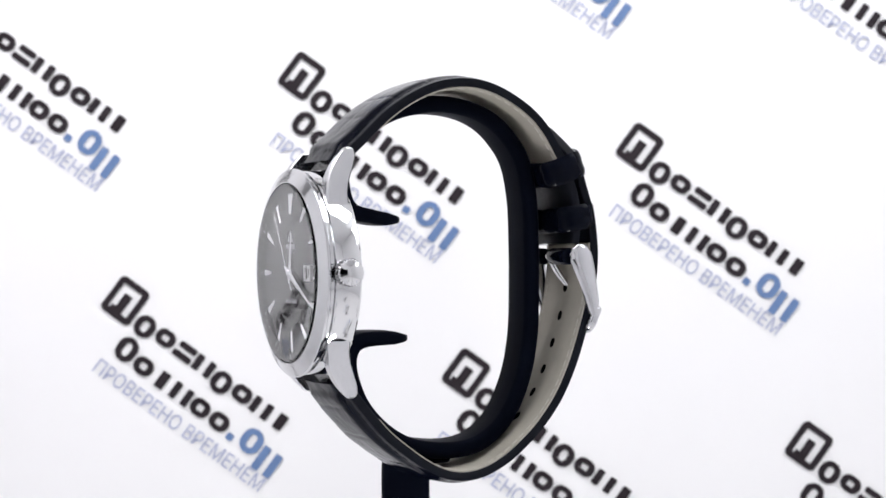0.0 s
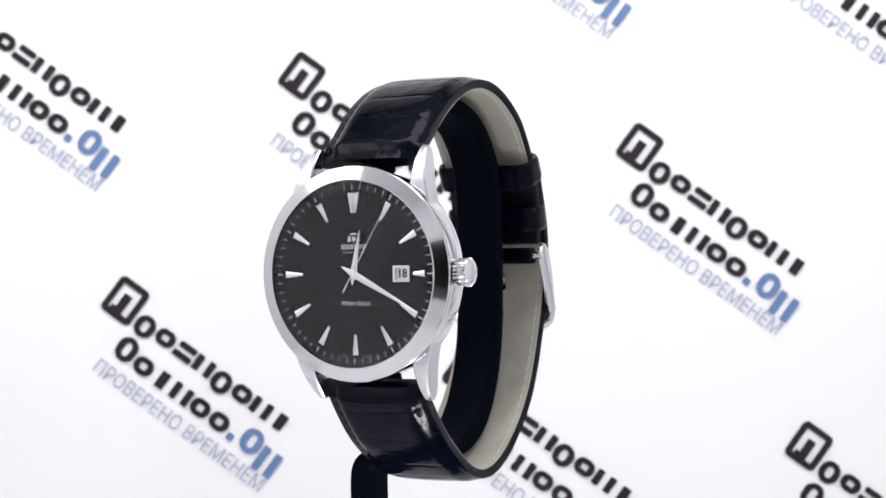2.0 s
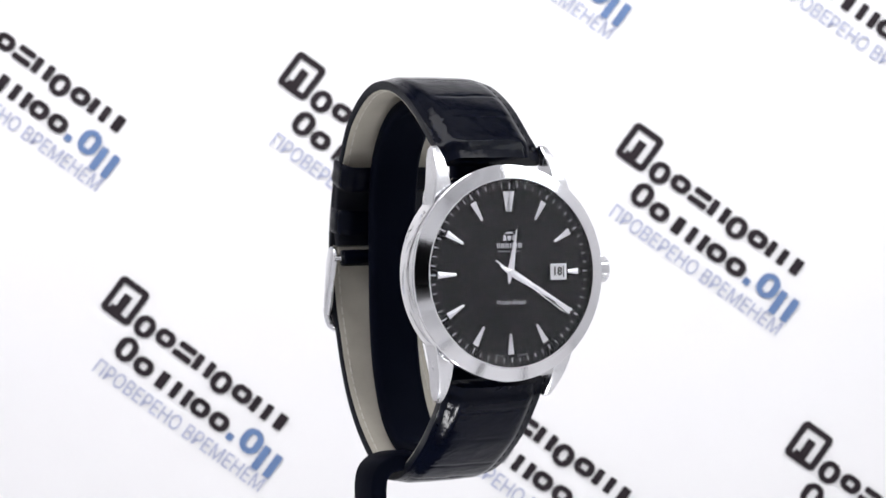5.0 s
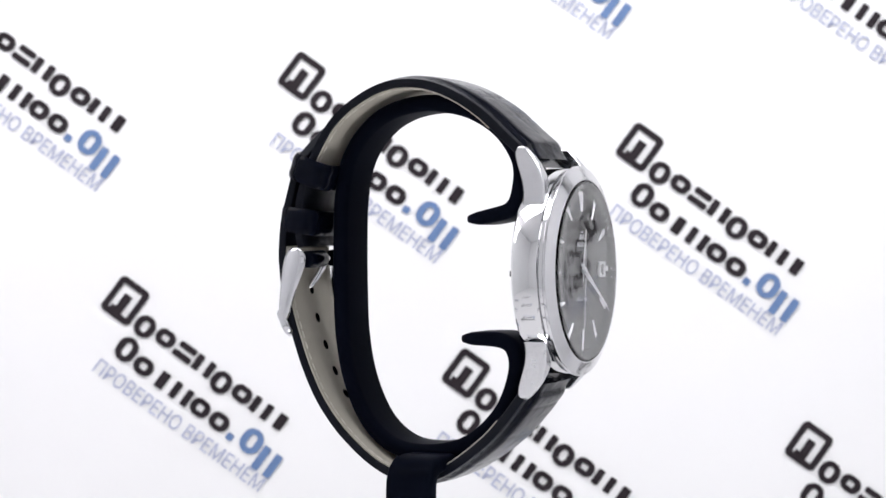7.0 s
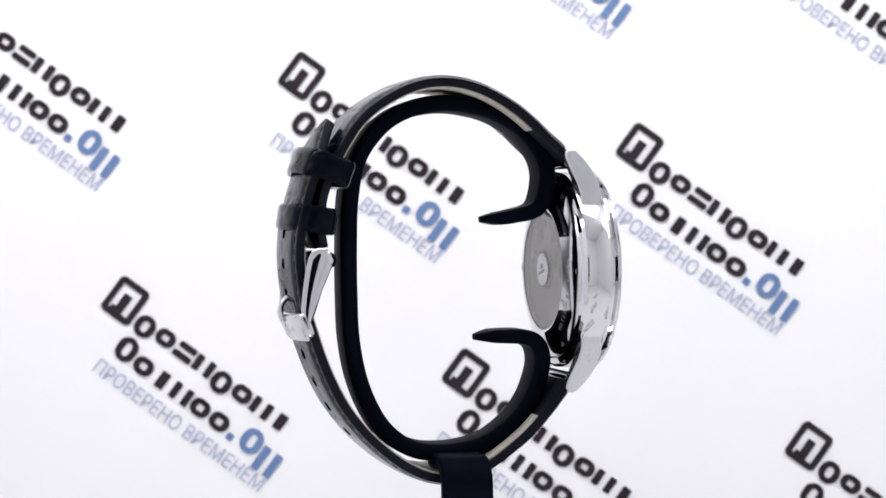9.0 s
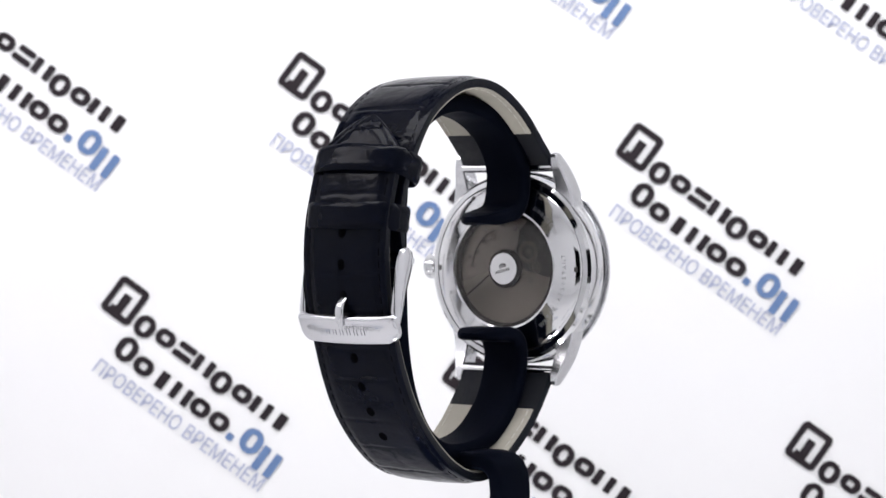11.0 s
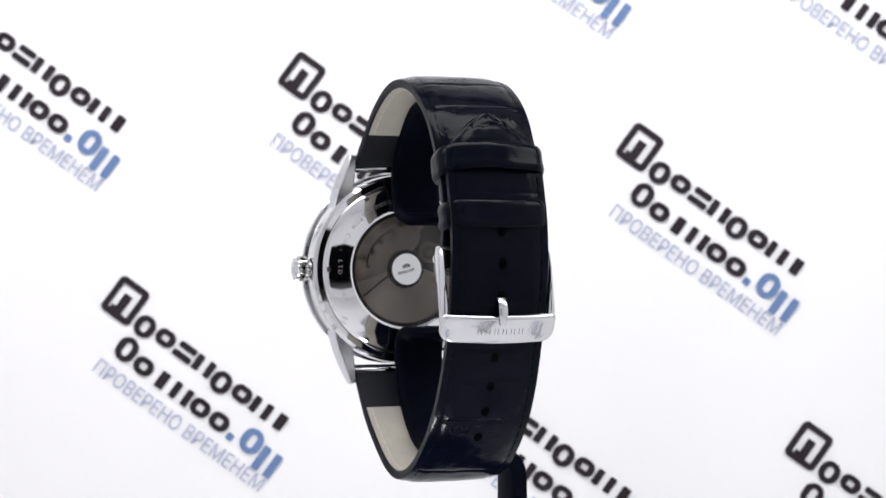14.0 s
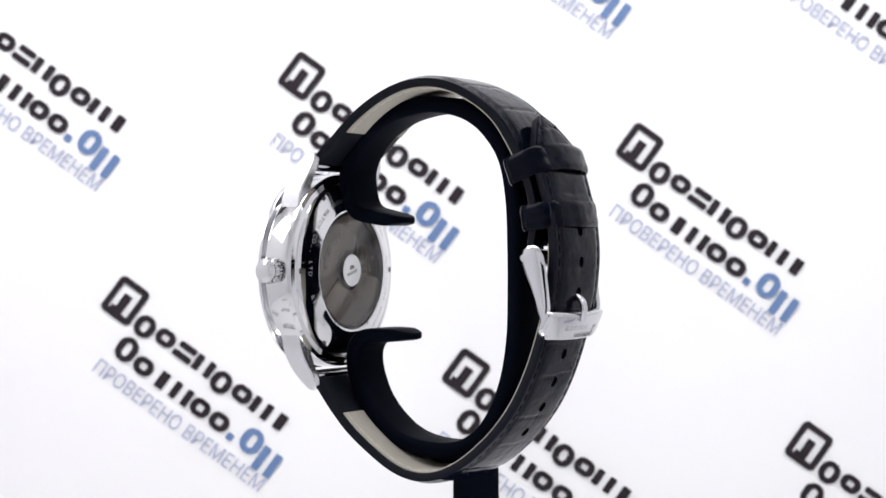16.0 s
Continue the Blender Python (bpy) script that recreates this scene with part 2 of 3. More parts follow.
def print_patch(polys, name):
    bm = bmesh.new()
    for pts in polys:
        flat(bm, [(x * PX, z * PX) for x, z in pts], 0)
    bmesh.ops.triangulate(bm, faces=bm.faces)
    for f in bm.faces:
        if f.normal.y > 0:
            f.normal_flip()
    me = bpy.data.meshes.new(name)
    bmesh.ops.scale(bm, verts=bm.verts, vec=(MM, MM, MM))
    bm.to_mesh(me)
    bm.free()
    return me


def ring_patch(outer, inner):
    n = len(outer)
    return [[outer[i], outer[(i + 1) % n], inner[(i + 1) % n], inner[i]] for i in range(n)]


def ring(u0, u1, v0, v1, stroke=12.5):
    """A plain rounded ring in the room of one character."""
    r = min(u1 - u0, v1 - v0) / 2 - 0.5
    return ring_patch(rounded(u0, u1, v0, v1, r), rounded(u0 + stroke, u1 - stroke, v0 + stroke * 0.8, v1 - stroke * 0.8, max(1.0, r - stroke)))


def bars(u0, u1, v0, v1, w=13):
    """Two plain upright bars in the room of one character."""
    return [rounded(u0, u0 + w, v0, v1, 2.5), rounded(u1 - w, u1, v0, v1, 2.5)]


def stacked(u0, u1, v0, v1, h=11.5):
    """Two plain level bars, one over the other."""
    return [rounded(u0, u1, v0, v0 + h, 4), rounded(u0 + 3, u1, v1 - h, v1, 4)]


def post(u0, u1, v0, v1, w=17):
    return [rounded((u0 + u1 - w) / 2, (u0 + u1 + w) / 2, v0, v1, 2.5)]


def build_marks():
    emblem = ring_patch(rounded(-28, 34, -39, 33, 10), rounded(-16.5, 22.5, -27.5, 21.5, 2))
    emblem += [[(-5, -27.5), (11, -27.5), (11, 8), (-5, 8)], [(-12.5, -27.5), (-5, -27.5), (-5, -20), (-12.5, -20)]]
    row1 = []
    for k, shape in enumerate((ring, ring, stacked, bars, ring, ring, bars, post)):
        row1 += shape(39.5 + 41.8 * k, 77.5 + 41.8 * k, -40 if k in (0, 4) else -29.5, 0.5)
    row2 = []
    for k, shape in enumerate((ring, ring, post, bars, ring, ring)):
        row2 += shape(38 + 41.4 * k, 76 + 41.4 * k, -93, -48 if k == 0 else -61.5)
    row3 = [rounded(288, 301, -94, -81, 3)] + ring(311, 350, -94, -48, 13) + bars(354, 393, -108, -62, 14)
    dark = print_patch(emblem, "emblem")
    dark.materials.append(INK_BLACK)
    words = print_patch(row1 + row2, "word_bars")
    words.materials.append(INK_BLACK)
    blue = print_patch(row3, "blue_bars")
    blue.materials.append(INK_BLUE)
    slogan = lettering("ПРОВЕРЕНО ВРЕМЕНЕМ", 36.5 * PX, INK_PALE, "slogan", width=362 * PX)
    turn = pose(0, 0, 0, 0, 36.4, 0)
    spots = [(51.47 + 86.23 * i + 41.36 * j, 29.9 - 19.05 * i - 76.3 * j) for i in range(-7, 8) for j in range(-7, 9)]
    for sheet, x0, x1, z0, z1 in ((backdrop, -320, 275, FLOOR_Z * 1000 + 54, 320), (floor_sheet, -240, 170, -400, -140)):
        for x, z in spots:
            if not (x0 < x < x1 and z0 < z < z1):
                continue
            base = pose(x * MM, -0.0004, z * MM) @ turn
            for me, name, lab in ((dark, "printed_emblem", "black framed emblem"), (words, "printed_bars", "two rows of black bars"),
                                  (blue, "printed_bars_blue", "steel-blue bars")):
                ob = new(name, me)
                ob.parent = sheet
                ob.matrix_basis = base
                tagged(ob, lab)
            ob = new("printed_slogan", slogan)
            ob.parent = sheet
            ob.matrix_basis = base @ pose(210 * PX * MM, 0, -125 * PX * MM)
            tagged(ob, "pale blue printed words")


build_marks()

# ---- the stand ----
stand = tagged(new("watch_stand"), "matt black C-shaped watch stand on a flat bent arm", "watch stand")
watch = tagged(new("wrist_watch"), "steel wristwatch, black dial, black crocodile-grain strap buckled round a stand", "watch")


def build_stand():
    path = [(-8.3, 10.4), (-12, 10.6), (-14.9, 11.1), (-19.2, 12.3), (-21.1, 15.8), (-21.2, 21.8), (-17.3, 27.8), (-11.4, 31.7), (-5.6, 33.4), (0.2, 33.9),
            (7.1, 32.6), (12.8, 29.2), (17.4, 23.0), (19.2, 15.0), (19.6, 6), (19.6, -4), (19.2, -13.6), (17.3, -22.8), (13.3, -30.8), (7.6, -35.4),
            (0.8, -36.6), (-7.2, -35.4), (-13.0, -32.0), (-17.6, -26.7), (-20.0, -20.3), (-19.8, -16.0), (-17.4, -13.8), (-12.0, -13.4), (-6.8, -13.6)]
    line, total = curve_points(path, 0.7)

    def sec(i, f):
        s = min(f, 1 - f) * total
        half = 5.2
        thick = 1.7
        if s < 5.5:
            k = math.sqrt(max(0.0, 1 - ((5.5 - s) / 5.7) ** 2))
            half *= max(0.3, k)
            thick *= min(1, 0.5 + 0.5 * s / 3.5)
        thick *= min(1, 0.7 + 0.3 * s / 14)
        r = min(thick * 0.75, half * 0.9)
        return rounded(-half, half, -thick, thick, r, 4)

    part("band", sweep(line, sec, x0=-1.9), RUBBER, stand, "curved black band with hooked ends")
    # flat arm: from under the band out to the side, then down
    arm = [(-3.0, -38.1), (-6, -38.1), (-9, -38.1), (-11.8, -38.1), (-14.2, -38.7), (-15.8, -40.4), (-16.3, -43), (-16.3, -47), (-16.3, -60), (-16.3, -90), (-16.3, -121.3)]
    aline, _ = curve_points(arm, 0.8)
    bm = bmesh.new()
    rings = []
    for p, t, n in frames(aline):
        ring = []
        for w, o in rounded(-5.1, 5.1, -1.65, 1.65, 0.9, 3):
            q = p + n * o
            ring.append(bm.verts.new((q.x, -1.85 + w, q.y)))
        rings.append(ring)
    for a, b in zip(rings, rings[1:]):
        for i in range(len(a)):
            j = (i + 1) % len(a)
            bm.faces.new((a[i], b[i], b[j], a[j]))
    bm.faces.new(rings[0])
    bm.faces.new(rings[-1])
    part("arm", bm, RUBBER, stand, "flat black bar bent downwards", off=(0, 0, 0))
    base = bmesh.new()
    bmesh.ops.create_cone(base, cap_ends=True, segments=64, radius1=40, radius2=39, depth=3.9)
    bmesh.ops.translate(base, verts=base.verts, vec=(0, 0, FLOOR_Z * 1000 + 1.95))
    part("base_plate", base, RUBBER, stand)


build_stand()


# ---- the watch's case ----
YS = -0.4


def build_case():
    part("case", lathe([(18.45, -23.5), (19.5, -23.75), (20.15, -24.25), (20.3, -24.8), (20.3, -28.9), (20.2, -29.25), (19.75, -29.4), (19.75, -30.4), (18.0, -30.4), (18.0, -24.35), (18.45, -24.3)], 160), STEEL, watch,
         "polished steel middle case", angle=20)
    part("bezel", lathe([(19.8, -30.35), (20.58, -30.4), (20.72, -30.55), (20.72, -30.9), (20.6, -31.06), (18.15, -32.16), (17.9, -32.14), (17.76, -31.7), (17.6, -30.45)], 160), BRUSHED, watch,
         "smooth satin steel bezel", angle=20)
    for sx in (-1, 1):
        for sz in (-1, 1):
            bm = bmesh.new()
            rings = []
            for z, xi, xo, yf, yb in ((11.0, 11.15, 15.9, -29.2, -24.6), (15.4, 11.15, 15.0, -29.0, -24.6), (17.4, 11.15, 14.5, -28.7, -24.2), (19.2, 11.15, 14.0, -28.1, -23.5), (20.9, 11.15, 13.55, -27.2, -22.8),
                                      (22.3, 11.15, 13.15, -26.2, -22.3), (23.5, 11.2, 12.85, -25.1, -22.15), (24.2, 11.25, 12.65, -24.4, -22.4), (24.5, 11.45, 12.4, -23.9, -22.9)):
                r = 0.28
                ring = [bm.verts.new((CX + sx * x, y, sz * z)) for x, y in ((xi, yf + r), (xi + r, yf), (xo - r, yf), (xo, yf + r), (xo, yb - r), (xo - r, yb), (xi + r, yb), (xi, yb - r))]
                rings.append(ring)
            for a, b in zip(rings, rings[1:]):
                for i in range(8):
                    bm.faces.new((a[i], a[(i + 1) % 8], b[(i + 1) % 8], b[i]))
            bm.faces.new(rings[0])
            bm.faces.new(rings[-1])
            part("lug", bm, SATIN, watch, "curved satin steel lug", angle=20)
    for sz in (-1, 1):
        bm = bmesh.new()
        bmesh.ops.create_cone(bm, cap_ends=True, segments=20, radius1=0.75, radius2=0.75, depth=22.6)
        bmesh.ops.rotate(bm, verts=bm.verts, matrix=Matrix.Rotation(radians(90), 3, "Y"))
        part("spring_bar", bm, STEEL, watch, off=(CX, -23.1, sz * 21.6))

    # crown: fluted drum with a domed end
    bm = bmesh.new()
    rings = []
    for x, r, flute in ((20.2, 1.6, 0), (20.7, 1.7, 0), (20.75, 2.45, 0.3), (21.0, 2.72, 1), (23.0, 2.72, 1), (23.35, 2.5, 0.5), (23.4, 2.2, 0), (23.75, 1.6, 0), (23.95, 0.8, 0), (24.0, 0.05, 0)):
        ring = []
        for i in range(96):
            a = 2 * math.pi * i / 96
            rr = r - (0.24 * flute if i % 4 in (0, 1) else 0)
            ring.append(bm.verts.new((x, rr * math.sin(a), rr * math.cos(a))))
        rings.append(ring)
    for a, b in zip(rings, rings[1:]):
        for i in range(96):
            bm.faces.new((a[i], a[(i + 1) % 96], b[(i + 1) % 96], b[i]))
    bm.faces.new(rings[-1])
    part("crown", bm, STEEL, watch, "fluted steel winding crown", angle=30, off=(CX, -27.3, 0.1))

    # crystal, slightly domed
    dome = [(0, -32.5), (5, -32.49), (10, -32.46), (14, -32.41), (17, -32.35), (17.5, -32.25), (17.72, -32.05), (17.74, -31.5), (17.0, -31.5), (10, -31.56), (5, -31.59), (0, -31.6)]
    crystal = part("crystal", lathe(dome, 128, closed=False), CRYSTAL, watch, "clear domed crystal")
    crystal.visible_shadow = False


build_case()


# ---- dial and its hands ----
def kite(bm, angle, r0, r1, w0, w1, y, h, cx=0.0):
    """A faceted baton from radius r0 to r1 with a raised ridge."""
    a = radians(angle)
    rad, side = Vector((math.sin(a), math.cos(a))), Vector((math.cos(a), -math.sin(a)))

    def v(r, s, yy):
        q = rad * r + side * s
        return bm.verts.new((cx + q.x, yy, q.y))
    b = [v(r0, -w0, y), v(r1, -w1, y), v(r1, w1, y), v(r0, w0, y)]
    t = [v(r0 + 0.05, 0, y - h), v(r1 - 0.25, 0, y - h)]
    bm.faces.new((b[0], t[0], t[1], b[1]))
    bm.faces.new((b[3], b[2], t[1], t[0]))
    bm.faces.new((b[1], t[1], b[2]))
    bm.faces.new((b[0], b[3], t[0]))
    bm.faces.new(b)


DIAL_Y = -30.6
HANDS = {}


def build_dial():
    dial = part("dial", lathe([(0, DIAL_Y), (16.2, DIAL_Y), (17.65, DIAL_Y - 0.05), (17.65, DIAL_Y + 0.4), (0, DIAL_Y + 0.4)], 96, closed=False), DIAL, watch, "black lacquered dial")
    part("dial_ring", lathe([(16.55, DIAL_Y - 0.12), (17.62, DIAL_Y - 0.75), (17.66, DIAL_Y - 0.02), (16.6, DIAL_Y - 0.02)], 128), DIAL, watch, "sloping black ring round the dial")
    bm = bmesh.new()
    for k in range(60):
        kite(bm, 6 * k, 16.25 if k % 5 else 16.1, 17.0, 0.075 if k % 5 else 0.11, 0.075 if k % 5 else 0.11, DIAL_Y - 0.14 - 0.25, 0.02, CX)
    part("minute_marks", bm, WHITE_PRINT, dial, "fine white minute marks")
    for h in range(12):
        bm = bmesh.new()
        if h == 0:
            kite(bm, 0, 11.7, 15.55, 0.6, 1.25, DIAL_Y - 0.03, 0.3, CX)
        elif h == 3:
            kite(bm, 90, 12.9, 15.3, 0.3, 0.62, DIAL_Y - 0.03, 0.2, CX)
        else:
            kite(bm, 30 * h, 11.6, 15.5, 0.24, 0.66, DIAL_Y - 0.03, 0.2, CX)
        part("hour_marker", bm, SILVER, dial, "applied silver hour marker", smooth=False)
    # date window with its frame
    bm = bmesh.new()
    for pts in ring_patch(rounded(8.75, 12.3, -1.55, 1.55, 0.15, 2), rounded(9.25, 11.85, -1.1, 1.1, 0.05, 2)):
        flat(bm, [(CX + x, z) for x, z in pts], DIAL_Y - 0.3)
    bmesh.ops.remove_doubles(bm, verts=bm.verts, dist=0.001)
    bmesh.ops.solidify(bm, geom=bm.faces[:], thickness=-0.28)
    frame_ob = part("date_frame", bm, SILVER, dial, "silver frame of the date window", smooth=False)
    bm = bmesh.new()
    flat(bm, [(CX + x, z) for x, z in ((9.2, -1.15), (11.9, -1.15), (11.9, 1.15), (9.2, 1.15))], DIAL_Y - 0.03)
    part("date_disc", bm, DATE_WHITE, dial, "white date disc", smooth=False)

    def put(me, name, x, z, label, y=DIAL_Y - 0.04, par=dial):
        ob = new(name, me)
        ob.parent = par
        ob.location = ((CX + x) * MM, (y + YS) * MM, z * MM)
        return tagged(ob, label)
    put(lettering("18", 2.2, BLACK_PRINT, "date_number", bold=0.07), "date_number", 10.55, 0.0, "black number 18", DIAL_Y - 0.05)
    put(lettering("Water Resist", 1.35, WHITE_PRINT, "dial_words", shear=0.3, width=6.4), "dial_words", 0.3, -5.6, "small white slanted words")
    # emblem and bars above the middle
    bm = bmesh.new()
    flat(bm, [(CX - 0.42, 7.1), (CX + 0.42, 7.1), (CX + 0.4, 6.5), (CX, 6.1), (CX - 0.4, 6.5)], DIAL_Y - 0.04)
    for k in (-1, 1):
        flat(bm, [(CX + k * x, z) for x, z in ((0.6, 6.2), (0.7, 6.95), (0.95, 7.35), (1.3, 7.2), (1.2, 6.85), (1.5, 6.2))], DIAL_Y - 0.04)
    flat(bm, [(CX - 0.9, 7.5), (CX + 0.9, 7.5), (CX + 0.5, 7.85), (CX - 0.5, 7.85)], DIAL_Y - 0.04)
    part("dial_emblem", bm, WHITE_PRINT, dial, "small silver emblem", smooth=False)
    bm = bmesh.new()
    for k in range(6):
        x = CX - 2.75 + k * 0.95
        for q in (0, 0.42):
            flat(bm, [(x + q, 4.75), (x + q + 0.24, 4.75), (x + q + 0.24, 5.7), (x + q, 5.7)], DIAL_Y - 0.04)
    part("dial_bars", bm, WHITE_PRINT, dial, "row of small silver bars", smooth=False)
    bm = bmesh.new()
    for k in range(9):
        x = CX - 2.4 + k * 0.54
        flat(bm, [(x, 3.95), (x + 0.38, 3.95), (x + 0.38, 4.3), (x, 4.3)], DIAL_Y - 0.04)
    part("dial_bars_small", bm, GREY_PRINT, dial, smooth=False)
    bm = bmesh.new()
    for sgn in (-1, 1):
        for k in range(6):
            kite(bm, 180 + sgn * (6.5 + 1.25 * k), 15.75, 15.98, 0.12, 0.12, DIAL_Y - 0.03, 0.005, CX)
    part("dial_bars_tiny", bm, GREY_PRINT, dial, smooth=False)

    # hands turn about their own origin at the dial's middle
    def hand(name, polys, y, label):
        bm = bmesh.new()
        for r0, r1, w0, w1, hh in polys:
            kite(bm, 0, r0, r1, w0, w1, 0, hh)
        ob = part(name, bm, SILVER, watch, label, smooth=False, off=(0, -YS, 0))
        HANDS[name] = (ob, y + YS)
    hand("hour_hand", ((-2.2, 0.0, 0.12, 0.75, 0.12), (0.0, 8.3, 0.78, 0.1, 0.16)), DIAL_Y - 0.35, "silver pointed hour hand")
    hand("minute_hand", ((-2.8, 0.0, 0.12, 0.7, 0.12), (0.0, 6.0, 0.72, 0.5, 0.16), (6.0, 15.6, 0.5, 0.12, 0.14)), DIAL_Y - 0.6, "silver pointed minute hand")
    hand("second_hand", ((-4.2, 0.0, 0.13, 0.1, 0.05), (0.0, 14.2, 0.1, 0.05, 0.05)), DIAL_Y - 0.84, "thin silver second hand")
    part("hand_hub", lathe([(0, DIAL_Y - 0.98), (0.5, DIAL_Y - 0.95), (0.62, DIAL_Y - 0.8), (0.62, DIAL_Y - 0.1), (0, DIAL_Y - 0.1)], 24, closed=False, cz=0.1), SILVER, watch)


build_dial()


# ---- case back with its window ----
def build_back():
    back = part("case_back", lathe([(18.4, -24.25), (18.37, -23.62), (18.1, -23.3), (17.2, -22.8), (15.2, -22.1), (13.2, -21.45), (12.9, -21.35), (12.45, -21.5), (12.4, -22.4), (12.4, -24.25)], 160), STEEL, watch,
                "polished steel case back with a round window")
    part("movement", lathe([(0, -22.9), (12.4, -22.9), (12.4, -23.3), (0, -23.3)], 64, closed=False), MOVEMENT, back, "smoky grey movement behind the back window")
    part("window_ring", lathe([(11.6, -22.0), (12.38, -21.9), (12.38, -22.88), (11.6, -22.88)], 96), GAP_AND_SHADE_DARK, back, "dark ring inside the back window")
    # rotor: a wide sector
    bm = bmesh.new()
    pts = [(2.6, 90)] + [(11.7, a) for a in range(105, 262, 6)] + [(2.6, 275)]
    outl = [(CX + r * math.sin(radians(a)), r * math.cos(radians(a))) for r, a in pts]
    outl += [(CX + 2.6 * math.sin(radians(a)), 2.6 * math.cos(radians(a))) for a in range(300, 440, 20)]
    bmesh.ops.solidify(bm, geom=[flat(bm, outl, -22.45)], thickness=0.25)
    part("rotor", bm, ROTOR, back, "brushed rotor plate", smooth=False)
    for x, z, r in ((3.2, 7.3, 1.15), (-5.6, 3.6, 2.3), (-7.6, 0.3, 1.2), (1.0, 9.6, 0.6), (5.6, 5.9, 0.5), (7.4, 3.6, 0.5), (-2.4, 8.6, 0.5), (-5.4, 0.4, 0.6), (8.6, 0.6, 0.45), (-8.2, 4.9, 0.9), (-3.9, 6.4, 0.8), (-9.6, 2.6, 0.5), (-6.3, -2.2, 0.55), (5.2, 8.4, 0.4), (9.3, 2.5, 0.4)):
        part("gear", lathe([(r, -22.6), (r, -22.45), (r * 0.72, -22.43), (r * 0.7, -22.6)], 28, cx=CX + x, cz=z), GAP_AND_SHADE_DARK if r < 1 else WHEEL, back)
        part("gear_pin", lathe([(0, -22.5), (r * 0.3, -22.52), (r * 0.3, -22.86)], 14, closed=False, cx=CX + x, cz=z), GAP_AND_SHADE_DARK if r < 1 else WHEEL, back)
    # open space beside the bridge: a solid plate, its depth shade put into the colour
    bm = bmesh.new()
    gap = [(11.6, a) for a in range(248, 337, 6)] + [(8.6, 338), (7.4, 330), (4.2, 335)] + [(3.6, a) for a in range(330, 270, -12)] + [(6.5, 262)]
    bmesh.ops.solidify(bm, geom=[flat(bm, [(CX + r * math.sin(radians(a)), r * math.cos(radians(a))) for r, a in gap], -22.66)], thickness=0.1)
    part("bridge_gap", bm, GAP_AND_SHADE_DARK, back, "dark plate standing for the shaded open space beside the bridge", smooth=False)
    # slim arc and joint lines of the bridge
    bm = bmesh.new()
    arc = [(8.9, a) for a in range(20, 88, 4)] + [(8.6, a) for a in range(84, 16, -4)]
    flat(bm, [(CX + r * math.sin(radians(a)), r * math.cos(radians(a))) for r, a in arc], -22.8)
    flat(bm, [(CX + x, z) for x, z in ((3.0, -0.9), (9.6, -5.9), (9.8, -5.6), (3.2, -0.6))], -22.15)
    part("bridge_seam", bm, GAP_AND_SHADE_DARK, back, smooth=False)
    # shade round the sticker, put in as a raised near-black ring
    part("sticker_shade_ring", lathe([(2.2, -22.4), (3.9, -22.1), (4.15, -22.15), (4.2, -22.6), (2.2, -22.6)], 48), GAP_AND_SHADE_DARK, back, "dark ring standing for the shade round the sticker")
    win = part("back_window", lathe([(0, -21.55), (12.3, -21.58), (12.38, -21.8), (0, -21.85)], 96, closed=False), SMOKED, back, "clear back window")
    win.visible_shadow = False
    sticker = part("sticker", lathe([(0, -21.36), (3.3, -21.38), (3.35, -21.52), (0, -21.52)], 48, closed=False), STICKER, back, "round white sticker with black bars")
    bm = bmesh.new()
    for k in range(6):
        x = CX + 0.35 - 1.95 + k * 0.66
        for q in (0, 0.27):
            flat(bm, [(x + q, -0.75), (x + q + 0.16, -0.75), (x + q + 0.16, -0.1), (x + q, -0.1)], -21.345)
    for k in range(5):
        x = CX + (k - 2) * 0.36
        flat(bm, [(x - 0.13, 0.55), (x + 0.13, 0.55), (x + 0.16, 1.2 - 0.12 * abs(k - 2)), (x - 0.16, 1.2 - 0.12 * abs(k - 2))], -21.345)
    flat(bm, [(CX - 0.9, 0.3), (CX + 0.9, 0.3), (CX + 0.9, 0.48), (CX - 0.9, 0.48)], -21.345)
    bmesh.ops.rotate(bm, cent=(CX, 0, 0), verts=bm.verts, matrix=Matrix.Rotation(radians(15), 3, "Y"))
    part("sticker_bars", bm, BLACK_PRINT, back, "small black bars on the sticker", smooth=False)
    # notches for the opening tool: uncut dark slips, the recess shade in their colour
    for a in (30, 90, 150, 210, 270, 330):
        bm = box(bmesh.new(), -0.55, 0.55, -0.16, 0.16, -0.6, 0.6, 0.06, 1)
        bmesh.ops.translate(bm, verts=bm.verts, vec=(0, 0, 17.0))
        bmesh.ops.rotate(bm, verts=bm.verts, matrix=Matrix.Rotation(radians(a), 3, "Y"))
        part("notch", bm, NOTCH_SHADE, back, smooth=False, off=(CX, -22.85, 0))
    # engraved words round the ring, their tops towards the middle
    for words, first in (("WATER RESISTANT", -141), ("WATCH CO., LTD", 35), ("KY", 111)):
        for k, ch in enumerate(words):
            if ch == " ":
                continue
            ob = new("engraved_letter", lettering(ch, 1.35, ENGRAVED, "engraved_letter"))
            ob.parent = back
            ob.matrix_world = pose(CX * MM, 0, 0) @ pose(0, 0, 0, 0, first + 4.4 * k, 0) @ pose(0, (-21.99 + YS) * MM, 15.0 * MM, 0, 0, 180) @ pose(0, 0, 0, -18, 0, 0) @ pose(0, 0, 0, 0, 180, 0)
    bm = bmesh.new()
